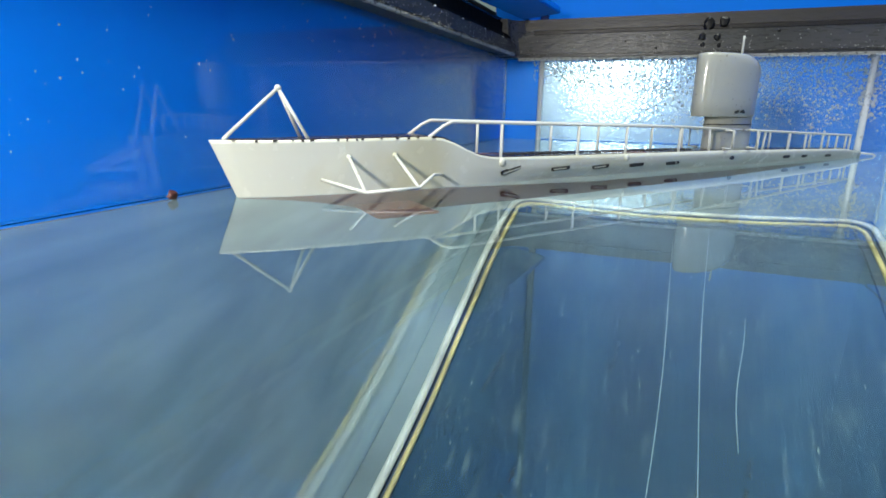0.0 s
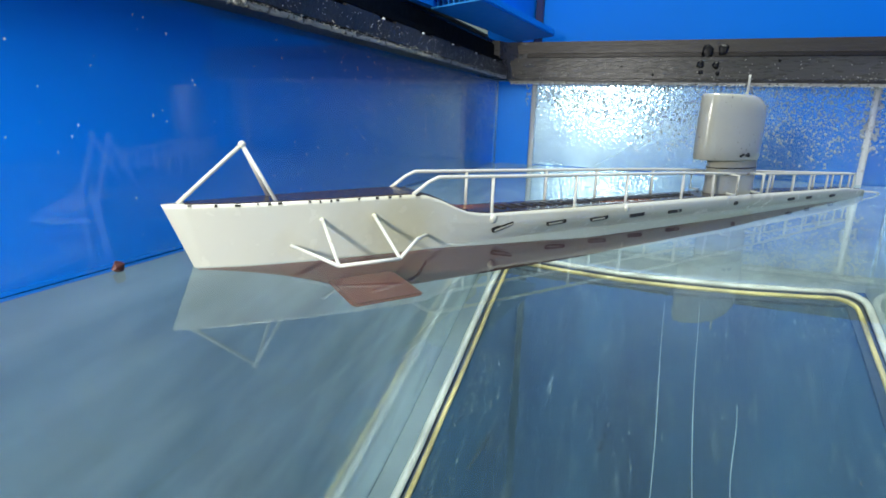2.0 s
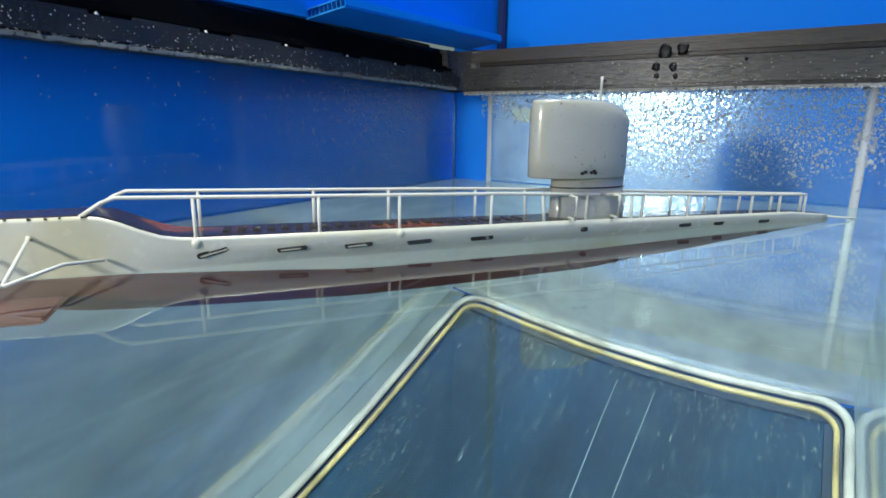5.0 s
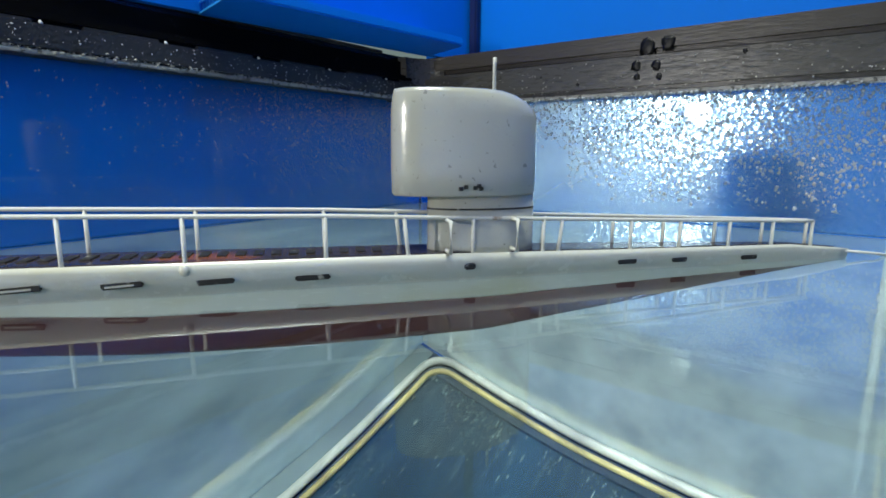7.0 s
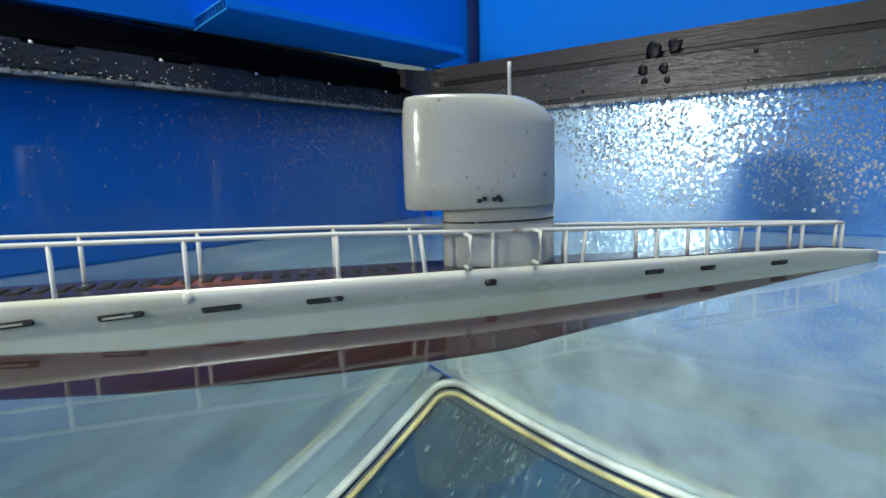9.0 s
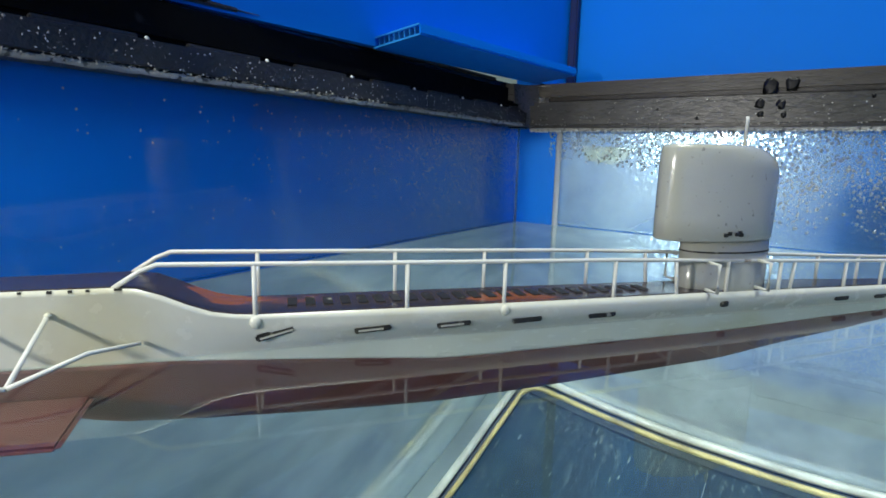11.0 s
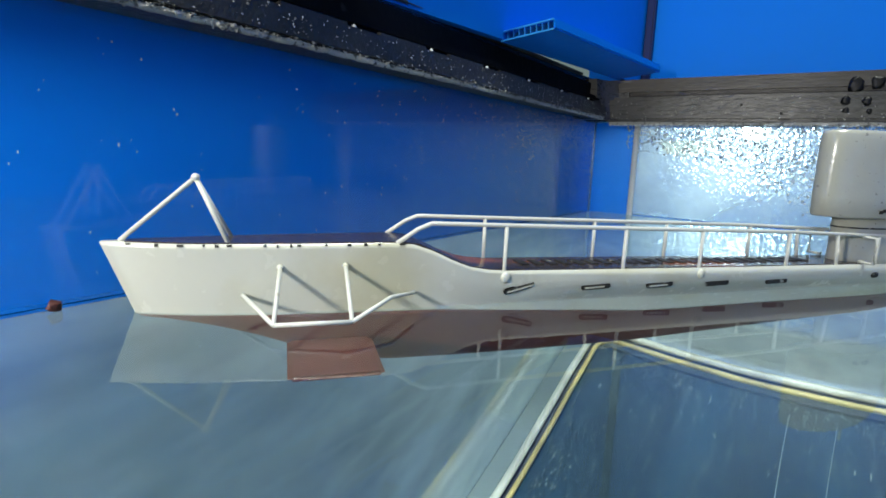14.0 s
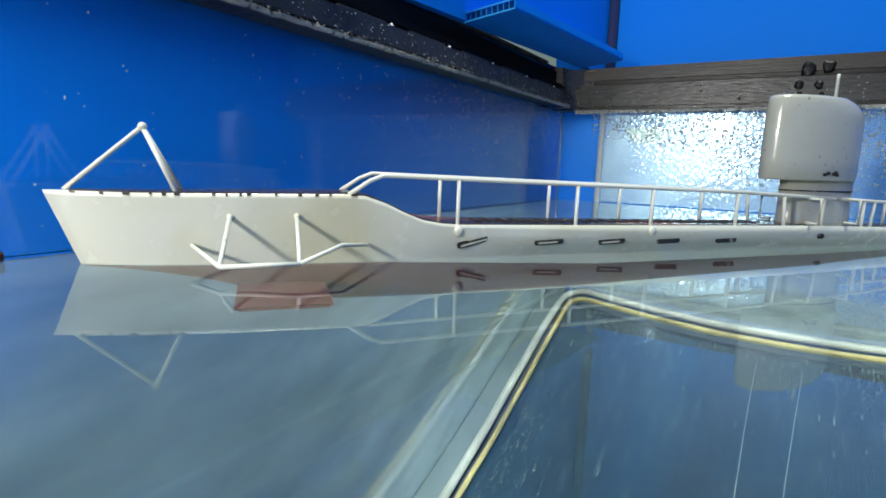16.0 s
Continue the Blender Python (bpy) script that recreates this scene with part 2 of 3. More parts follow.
def grains(name, spots, material, parent=None, label=""):
    """Many small uneven crumbs, each given by its centre and three half-sizes, in one mesh."""
    shape = np.array(((1, 0, 0), (0, 1, 0), (-1, 0, 0), (0, -1, 0), (0, 0, 1), (0, 0, -1)), float)
    faces = ((0, 1, 4), (1, 2, 4), (2, 3, 4), (3, 0, 4), (1, 0, 5), (2, 1, 5), (3, 2, 5), (0, 3, 5))
    me = bpy.data.meshes.new(name)
    me.from_pydata(np.concatenate([shape * np.array(h) + np.array(c) for c, h in spots]).tolist(), [], [[6 * i + k for k in f] for i in range(len(spots)) for f in faces])
    me.materials.append(material)
    ob = new(name, me)
    ob.parent = parent
    return tagged(ob, label)


def tube(points, radius, sides=8, bm=None):
    """A rod through the points, with rounded joints, closed at both ends."""
    bm = bm or bmesh.new()
    pts = [Vector(p) for p in points]
    rings = []
    for i, p in enumerate(pts):
        d = (pts[min(i + 1, len(pts) - 1)] - pts[max(i - 1, 0)]).normalized()
        side = d.cross(Vector((0, 0, 1)))
        side = side.normalized() if side.length > 1e-4 else Vector((1, 0, 0))
        up = side.cross(d)
        rings.append([bm.verts.new(p + radius * (math.cos(a) * side + math.sin(a) * up)) for a in [2 * math.pi * k / sides for k in range(sides)]])
    for a, b in zip(rings, rings[1:]):
        for k in range(sides):
            bm.faces.new((a[k], a[(k + 1) % sides], b[(k + 1) % sides], b[k]))
    bm.faces.new(rings[0])
    bm.faces.new(rings[-1])
    return bm


def loft(rings, closed=True, caps=True):
    bm = bmesh.new()
    vs = [[bm.verts.new(p) for p in r] for r in rings]
    n = len(vs[0])
    for a, b in zip(vs, vs[1:]):
        for k in range(n if closed else n - 1):
            bm.faces.new((a[k], a[(k + 1) % n], b[(k + 1) % n], b[k]))
    if caps:
        bm.faces.new(vs[0])
        bm.faces.new(vs[-1])
    return bm


def lerp(x, table):
    xs = [a for a, _ in table]
    return float(np.interp(x, xs, [b for _, b in table]))


def thing(name, m, label, category, group="", kind=""):
    ob = new(name)
    ob.empty_display_size = 0.02
    ob.matrix_world = m
    return tagged(ob, label, category, group, kind)


# ---- the tank ----
X0, X1, Y0, Y1, FLOOR, RIM = 0.0110, 0.2485, -0.57, -0.038, -0.246, 0.0617
PANE = 0.005
def pane(name, b, material, label):
    ob = part(name, b, material, None)
    ob.visible_shadow = False
    return tagged(ob, label, "glass pane", kind="structure")


pane("wall_west", box(X0 - PANE, X0, Y0, Y1 - 0.0005, 0.0005, RIM + 0.02), THINMIST, "clear glass side pane misting up towards the corner")
pane("wall_west_low", box(X0 - PANE, X0, Y0, Y1 - 0.0005, FLOOR, 0.0003), GLASS, "clear glass side pane under the waterline")
pane("wall_north_glass", box(X0 + 0.0255, X1 + PANE, Y1, Y1 + PANE, 0.0005, RIM + 0.02), MIST, "misted glass end pane covered in condensation")
pane("wall_north_corner", box(X0 - PANE, X0 + 0.025, Y1, Y1 + PANE, FLOOR, RIM + 0.02), GLASS, "clear strip of the end pane at the corner")
pane("wall_north_low", box(X0 + 0.0255, X1 + PANE, Y1, Y1 + PANE, FLOOR, 0.0003), GLASS, "clear end pane under the waterline")
pane("wall_east", box(X1, X1 + PANE, Y0, Y1 - 0.0005, FLOOR, RIM + 0.02), GLASS, "clear glass side pane of the fish tank")
pane("wall_south", box(X0 - PANE, X1 + PANE, Y0 - PANE - 0.0005, Y0 - 0.0005, FLOOR, RIM + 0.02), GLASS, "clear glass front pane of the fish tank")
tagged(part("floor", box(X0 - 0.006, X1 + 0.006, Y0 - 0.006, Y1 + 0.006, FLOOR - 0.012, FLOOR), BASE), "scratched blue-grey base of the fish tank", "tank base", kind="structure")

# silicone along the inner joints: a pale bead, a dark line and an inner bead in ochre for dispersed light, round in the
# corners
def bead_run(inset, radius, z, name, material, label):
    r = 0.016 - inset * 0.5
    xw = X0 + 0.010 + inset
    pts = [(xw, Y0 + (Y1 - Y0 - inset - r) * i / 40) for i in range(40)]
    pts += [(xw + r * (1 - math.cos(radians(a))), Y1 - inset - r + r * math.sin(radians(a))) for a in range(0, 91, 10)]
    pts += [(xw + r + (X1 - inset - xw - 2 * r) * i / 30, Y1 - inset) for i in range(1, 30)]
    pts += [(X1 - inset - r + r * math.sin(radians(a)), Y1 - inset - r * (1 - math.cos(radians(a)))) for a in range(0, 91, 10)]
    pts += [(X1 - inset, Y1 - inset - r - (Y1 - Y0 - inset - r) * i / 40) for i in range(1, 41)]
    line = [(x + 0.0006 * noise.noise(Vector((x * 30, y * 30, inset * 900))), y + 0.0006 * noise.noise(Vector((x * 30, y * 30, 7))), z) for x, y in pts]
    tagged(smooth(part(name, tube(line, radius, 8), material)), label, "silicone bead", kind="structure")


bead_run(0.0032, 0.0021, FLOOR + 0.0032, "trim_silicone", SILT, "pale silicone bead along the bottom joints of the tank")
bead_run(0.0062, 0.0007, FLOOR + 0.0012, "trim_silicone_line", GROOVE, "dark line beside the silicone bead")
bead_run(0.0080, 0.0013, FLOOR + 0.0014, "trim_silicone_inner", OCHRE, "inner run of silicone along the base, ochre for dispersed light")
for x, nm in ((X0 + 0.0255, "trim_silicone_corner_west"), (X1 - 0.016, "trim_silicone_corner_east")):
    tagged(smooth(part(nm, tube([(x, Y1 + 0.001, FLOOR + 0.008 + i * 0.0147) for i in range(21)], 0.0019, 12), BEAD)), "silicone bead up the corner joint of the tank, whitened for torchlight", "silicone bead", kind="structure")

# dark strips stand in for the black frame that shows through the base
for nm, b in (("trim_edge_north", box(X0 + 0.006, X1 - 0.006, Y1 - 0.013, Y1 - 0.006, FLOOR, FLOOR + 0.0008)),
              ("trim_edge_east", box(X1 - 0.013, X1 - 0.006, Y0 + 0.01, Y1 - 0.014, FLOOR, FLOOR + 0.0008))):
    tagged(part(nm, b, EDGE), "dark strip along the tank base for the black frame under it", "base edge", kind="structure")

# added strip whose grey carries the side pane's reflection down to the bead
tagged(part("trim_filler_skirt", box(X0 + 0.0015, X0 + 0.0118, Y0 + 0.01, Y1 - 0.004, FLOOR + 0.0014, FLOOR + 0.0022), SKIRT), "wide greyish skirt added along the base, coloured like the pane's reflection", "silicone bead", kind="structure")

# water
w = box(X0 + 0.0012, X1 - 0.0012, Y0 + 0.0012, Y1 - 0.0012, FLOOR + 0.0012, 0.0)
water = part("water", w, WATER)
water.data.materials.append(PALESIDE)
for p in water.data.polygons:
    if abs(p.normal.z) < 0.5:
        p.material_index = 1
water.visible_shadow = False
tagged(water, "still clear water filling the fish tank", "water", kind="structure")

# rim of the end pane: two bands with a groove between
rim_n = thing("rim_end", pose(0, Y1, 0), "wet black plastic rim of the tank, greyed for glare, with dark drips", "tank rim", kind="structure")
part("lower_band", box(X0 - 0.01, X1 + 0.02, -0.009, 0.012, RIM - 0.005, RIM + 0.0095, 0.0018), GLAREP, rim_n)
part("upper_band", box(X0 - 0.01, X1 + 0.02, -0.0055, 0.012, RIM + 0.0105, RIM + 0.020, 0.002), TANP, rim_n, "upper band of the rim with painted tan highlights")
part("groove", box(X0 - 0.01, X1 + 0.02, -0.003, 0.011, RIM + 0.0085, RIM + 0.0125), BLACKP, rim_n)
part("limescale_line", box(X0 + 0.01, X1, -0.0082, -0.0008, RIM - 0.0068, RIM - 0.0052, 0.0004), SCALE, rim_n)
rng = random.Random(3)
# speckled highlights of the wet rim, made as white beads
spots = [((rng.uniform(X0 + 0.01, X1), -0.0085 + 0.002 * rng.random(), RIM - 0.0066 - 0.0006 * rng.random()), (0.0003 + 0.0004 * rng.random(), 0.0004, 0.0003 + 0.0005 * rng.random())) for i in range(420)]
grains("water_beads", spots, BEAD, rim_n, "beads of water under the rim, painted white as glints")
spots = [((rng.uniform(X0, X1), -0.0092, RIM - 0.004 + 0.012 * rng.random() ** 2), (0.0002 + 0.0003 * rng.random(), 0.0002, 0.0002 + 0.0003 * rng.random())) for i in range(160)]
grains("lime_spots", spots, SCALE, rim_n, "pale specks of lime")
for x, z, s in ((0.1385, 0.0668, 0.0030), (0.1392, 0.0622, 0.0019), (0.1470, 0.0662, 0.0030), (0.1485, 0.0617, 0.0019), (0.1415, 0.0745, 0.0050), (0.1500, 0.0755, 0.0042), (0.1120, 0.0608, 0.0011), (0.0930, 0.0655, 0.0008), (0.1800, 0.0690, 0.0012)):
    bm = bmesh.new()
    bmesh.ops.create_icosphere(bm, subdivisions=2, radius=1)
    for v in bm.verts:
        v.co *= 1 + 0.55 * noise.noise(v.co * 2 + Vector((x * 90, z * 50, 0)))
    bmesh.ops.transform(bm, matrix=Matrix.Translation((x, -0.0090 if z < 0.0705 else -0.0056, z)) @ Matrix.Diagonal((s * 0.7, 0.0004, s * 0.75, 1)), verts=bm.verts)
    smooth(part("drip", bm, BLACKP, rim_n, "shiny black drip"))

# rim of the long side: limescaled lip, dark ribbed channel and an upper band blackened for shade
LIP = 0.0540
rim_w = thing("rim_side", pose(X0, 0, 0, -0.6), "black plastic rim of the tank crusted with limescale", "tank rim", kind="structure")
part("lip", box(-0.008, 0.009, Y0, Y1 - 0.004, LIP + 0.0035, LIP + 0.0122, 0.0015), DUSTY, rim_w, "limescaled lip of the rim")
spots = []
for i in range(5200):
    y = Y0 + 0.02 + rng.random() * (Y1 - Y0 - 0.03)
    h = 0.00014 + 0.00036 * rng.random() ** 2
    if rng.random() < 0.90:
        c = (0.0066 + 0.0026 * rng.random(), y, LIP + 0.0036 + 0.0016 * rng.random() ** 2 - 0.0008 * rng.random() * (0.5 + noise.noise(Vector((y * 60, 0, 0)))))
    else:
        c, h = (0.0089 + 0.0003 * rng.random(), y, LIP + 0.005 + 0.0065 * rng.random()), h * 0.7
    spots.append((c, (h, h * rng.uniform(0.8, 2.0), h)))
grains("limescale_crust", spots, SCALE, rim_w, "pale grey limescale crust")
spots = [((0.0091, Y0 + 0.1 + rng.random() * (Y1 - Y0 - 0.12), LIP + 0.005 + 0.0065 * rng.random()), (0.00014, 0.00014 + 0.0002 * rng.random(), 0.00014 + 0.00026 * rng.random())) for i in range(150)]
grains("water_beads", spots, BEAD, rim_w, "beads of water painted white as glints")
n = 160
edge = [(0.0080 + 0.0004 * noise.noise(Vector((0, i * 0.9, 4))), Y0 + 0.01 + (Y1 - Y0 - 0.025) * i / n, LIP + 0.0036 + 0.0005 * noise.noise(Vector((i * 0.7, 0, 9)))) for i in range(n + 1)]
smooth(part("limescale_line", tube(edge, 0.0008, 6), SCALE, rim_w, "pale fuzzy line of limescale"))
part("hood", box(-0.03, 0.001, Y0, Y1 - 0.006, LIP + 0.0127, LIP + 0.0272, 0.003), RIMSHADE, rim_w, "upper band of the side rim, its shade painted black")
part("rim_band_ledge", box(-0.03, 0.006, Y0, Y1 - 0.006, LIP + 0.0127, LIP + 0.0165, 0.0012), RIMSHADE, rim_w)
part("rim_band_edge", box(-0.002, 0.0016, Y0, Y1 - 0.034, LIP + 0.02656, LIP + 0.0280, 0.0006), TANP, rim_w, "worn brown top edge of the upper rim band")
for i in range(15):
    y = Y0 + 0.05 + i * 0.038
    b = box(0.0, 0.0064, y, y + 0.024, LIP + 0.0122, LIP + 0.0135, 0.0003)
    part("vent_sill", b, DUSTY, rim_w)
    smooth(part("drop", tube([(0.0066, y + 0.026, LIP + 0.0130), (0.0072, y + 0.0262, LIP + 0.0122)], 0.0005, 8), BEAD, rim_w, "hanging water drop painted white as a glint"))
# rounded inner corner between the two rims
rings = []
for k in range(9):
    a = radians(90 * k / 8)
    cx, cy = 0.020, Y1 - 0.020
    r0, r1 = 0.0135, 0.032
    rings.append([(cx - r0 * math.cos(a), cy + r0 * math.sin(a), LIP + 0.0032), (cx - r1 * math.cos(a), cy + r1 * math.sin(a), LIP + 0.0032),
                  (cx - r1 * math.cos(a), cy + r1 * math.sin(a), LIP + 0.0265), (cx - r0 * 1.15 * math.cos(a), cy + r0 * 1.15 * math.sin(a), LIP + 0.0265)])
part("corner", loft(rings), GLAREP, rim_w, "rounded wet black corner of the rim, greyed for glare")

# glossy black filter body clipped over the rim
hood = thing("tank_filter", pose(X0 + 0.001, -0.290, 0.0945), "glossy black rounded filter housing hung on the rim", "filter")
bm = bmesh.new()
bmesh.ops.create_uvsphere(bm, u_segments=24, v_segments=14, radius=1)
bmesh.ops.transform(bm, matrix=Matrix.Diagonal((0.018, 0.030, 0.0145, 1)), verts=bm.verts)
smooth(part("housing", bm, BLACKP, hood))
smooth(part("clip", tube([(0.010, 0.026, -0.002), (0.013, 0.036, -0.007), (0.012, 0.040, -0.012)], 0.0035, 8), BLACKP, hood))

# blue sheets behind the panes
tagged(part("blue_board", box(X0 - 0.018, X0 - 0.014, Y0 - 0.1, Y1 + 0.0255, FLOOR - 0.012, 0.072), BLUE), "saturated blue plastic board standing beside the tank", "board")
# the upper board stands on the rim, a little askew to the tank
upper = part("blue_board", box(-0.004, 0.0, -0.62, -0.001, 0.0, 0.28), BLUE)
upper.matrix_world = pose(X0 + 0.018, Y1 + 0.0255, 0.0822, 0, 0, -4.4)
tagged(upper, "saturated blue plastic board standing on the rim of the tank", "board")
tagged(part("blue_board", box(X0 - 0.018, 0.50, Y1 + 0.026, Y1 + 0.030, FLOOR - 0.012, 0.36), BLUE), "saturated blue plastic board standing behind the tank", "board")
# strip added and coloured dark for the shaded gap where the boards meet
tagged(part("gap_strip", box(X0 + 0.0185, X0 + 0.0235, Y1 + 0.0205, Y1 + 0.0255, 0.083, 0.36, 0.0008), NAVY), "dark navy strip added for the gap between the blue boards", "board edge")
# board added out of view so that the side pane reflects blue
tagged(part("blue_board", box(X1 + 0.035, X1 + 0.039, Y0 - 0.05, Y1 + 0.02, FLOOR - 0.012, 0.17), BLUE), "unseen blue plastic board added along the tank to tint reflections", "board")
# twin-wall sheet lying on the side rim
sheet = thing("twinwall_sheet", pose(X0 + 0.0045, -0.1744, 0.0812, 0, -6, -4.4), "translucent blue twin-wall plastic sheet lying on the rim", "plastic sheet")
part("top_skin", box(0, 0.025, 0, 0.125, 0.0036, 0.0043), BLUE, sheet)
part("bottom_skin", box(0, 0.025, 0, 0.125, 0.0, 0.0007), BLUE, sheet)
for i in range(10):
    part("flute", box(0.0002 + i * 0.00272, 0.0006 + i * 0.00272, 0.0002, 0.125, 0.0007, 0.0036), BLUEEDGE, sheet)
part("side_edge", box(0.0246, 0.0254, 0, 0.125, 0.0008, 0.0035), BLUE, sheet)
part("cut_lip", box(0, 0.025, -0.0004, 0.0, 0.0037, 0.0043), BLUEEDGE, sheet, "pale cut edge")
part("cut_lip", box(0, 0.025, -0.0004, 0.0, 0.0, 0.0006), BLUEEDGE, sheet, "pale cut edge")

# yellowed tape on the outside of the end pane
bm = bmesh.new()
vs = [bm.verts.new(p) for p in ((0.052, 0, 0.0395), (0.068, 0, 0.0365), (0.076, 0, 0.0415), (0.082, 0, 0.0465), (0.050, 0, 0.0465))]
f = bm.faces.new(vs)
ex = bmesh.ops.extrude_face_region(bm, geom=[f])
for v in ex["geom"]:
    if isinstance(v, bmesh.types.BMVert):
        v.co.y += 0.00012
tape = part("tape", bm, YELLOW)
tape.location = (0, Y1 + PANE + 0.0001, 0)
tape.visible_shadow = False
tagged(tape, "torn scrap of yellowed adhesive tape on the glass", "tape")


# ---- the model submarine ----
SUB = pose(0.0182, -0.3421, 0.0, 0, 0, 51.2)
sub = thing("model_submarine", SUB, "cream-painted model submarine with red underside floating in the tank", "model boat")
LEN = 0.322
BEAM = [(0.0045, 0.001), (0.0105, 0.00292), (0.02, 0.0051), (0.038, 0.00697), (0.062, 0.00786), (0.11, 0.00818), (0.155, 0.00794), (0.2, 0.00713), (0.243, 0.00559), (0.277, 0.00389), (0.306, 0.00211), (0.322, 0.0007)]
DECK = [(0, 0.0146), (0.02, 0.0144), (0.0635, 0.0148), (0.068, 0.0142), (0.076, 0.0104), (0.081, 0.0086), (0.088, 0.0081), (0.2, 0.0072), (0.3, 0.0050), (0.322, 0.0028)]
KEEL = [(0, -0.0018), (0.010, -0.006), (0.02, -0.012), (0.034, -0.022), (0.045, -0.030), (0.06, -0.036), (0.13, -0.041), (0.21, -0.041), (0.255, -0.031), (0.29, -0.018), (0.322, -0.0026)]
TUCK = [(0, 0.80), (0.073, 0.78), (0.11, 0.50), (0.17, 0.36), (0.255, 0.30), (0.322, 0.4)]


def section(s, zs):
    """One side of the hull at s: half-width at each height. The casing tucks in towards the water, the round pressure hull swells below it."""
    b, k, d, tuck = lerp(s, BEAM), lerp(s, KEEL), lerp(s, DECK), lerp(s, TUCK)
    out = []
    for z in zs:
        if z >= 0.0:
            t = z / max(d, 1e-4)
            low = min(1.0, t / 0.58) ** 0.7
            mixed = min(1.0, max(0.0, (s - 0.068) / 0.035))
            w = b * (tuck + (1 - tuck) * (mixed * low + (1 - mixed) * t))
        else:
            t = min(1.0, z / k)
            w = b * tuck * math.sqrt(max(0.0, 1 - t ** 2.6))
        out.append(max(w, 0.0003))
    return out


def rake(s, z):
    """The stem leans back towards the water."""
    return s + 0.42 * max(0.0, 0.0146 - z) * max(0.0, 1 - s / 0.045)


PAINT = [(0, -0.0014), (0.072, -0.002), (0.094, -0.007), (0.13, -0.0155), (0.21, -0.017), (0.31, -0.008)]


def hull_shell(top, bottom, steps, a=0.0045, b=LEN):
    rings = []
    for i in range(73):
        s = a + (b - a) * i / 72
        line = max(lerp(s, PAINT), lerp(s, KEEL) * 0.9)
        zt = lerp(s, DECK) if top is None else line
        zb = lerp(s, KEEL) if bottom is None else line
        zb = min(zb, zt - 0.0005)
        zs = [zt + (zb - zt) * k / steps for k in range(steps + 1)]
        ws = section(s, zs)
        rings.append([(rake(s, z), w, z) for z, w in zip(zs, ws)] + [(rake(s, z), -w, z) for z, w in reversed(list(zip(zs, ws)))])
    return loft(rings)


smooth(part("upper_hull", hull_shell(None, 1, 16), WHITE, sub, "cream-painted upper hull"))
smooth(part("lower_hull", hull_shell(1, None, 12), RED, sub, "red-brown painted underside"))
# deck planking between the edges
rings = []
for i in range(80):
    s = 0.009 + (LEN - 0.014) * i / 79
    z, w = lerp(s, DECK), max(0.0004, lerp(s, BEAM) - 0.0011)
    rings.append([(rake(s, z), w, z - 0.0006), (rake(s, z), w, z + 0.0003), (rake(s, z), -w, z + 0.0003), (rake(s, z), -w, z - 0.0006)])
part("deck", loft(rings), DECKM, sub, "dark glossy deck with rust-brown patches")
for i in range(24):
    s = 0.094 + i * 0.0038
    w = lerp(s, BEAM) * 0.35
    z = lerp(s, DECK) + 0.0003
    part("grating", box(s, s + 0.0020, -w, w, z, z + 0.0003), DARK, sub)

# free-flood slots along the casing: a dark rim, worn pale inside
for side in (-1, 1):
    for s, tilt, half in ((0.0915, 14, 0.0040), (0.1115, 3, 0.0040), (0.1297, 3, 0.0040), (0.1475, 2, 0.0038), (0.1675, 1, 0.0038), (0.2035, 0, 0.0014), (0.246, 0, 0.0028), (0.262, 0, 0.0024), (0.285, 0, 0.0028)):
        z = lerp(s, DECK) - 0.0040 if s < 0.19 else lerp(s, DECK) - 0.0030
        w = section(s, [z])[0] + 0.00012
        slope = (lerp(s + 0.004, BEAM) - lerp(s - 0.004, BEAM)) / 0.008
        m = pose(s, side * w, z, 0, -tilt, math.degrees(math.atan(slope)) * side)
        b = box(-half, half, -0.0003, 0.0003, -0.00078, 0.00078, 0.0003)
        bmesh.ops.transform(b, matrix=m, verts=b.verts)
        slot = part("slot", b, DARK, sub, "dark free-flood slot")
        if s in (0.0915, 0.1297, 0.1115):
            b = box(-half * 0.8, half * (0.9 if s < 0.1 else 0.55), side * 0.0003 - 0.0001, side * 0.0003 + 0.0001, -0.00040, 0.00002, 0.00005)
            bmesh.ops.transform(b, matrix=m, verts=b.verts)
            part("paint_fill", b, TOWERM, slot, "dirty cream paint clogging the slot")

# tripod over the bow
apex = (0.0222, 0.0, 0.0274)
for foot in ((0.0078, 0.0, 0.0146), (0.0284, -0.0040, 0.0145), (0.0284, 0.0040, 0.0145)):
    smooth(part("tripod_leg", tube([foot, apex], 0.00048), WIRE, sub))
bm = bmesh.new()
bmesh.ops.create_icosphere(bm, subdivisions=2, radius=0.0009, matrix=Matrix.Translation(apex))
smooth(part("tripod_head", bm, WIRE, sub))


# rails on both sides
def rail_y(s, side):
    return side * (lerp(s, BEAM) - 0.0010)


def rail_z(s):
    return lerp(s, [(0.0705, 0.0190), (0.0877, 0.0186), (0.17, 0.0168), (0.205, 0.0154), (0.3075, 0.0114)])


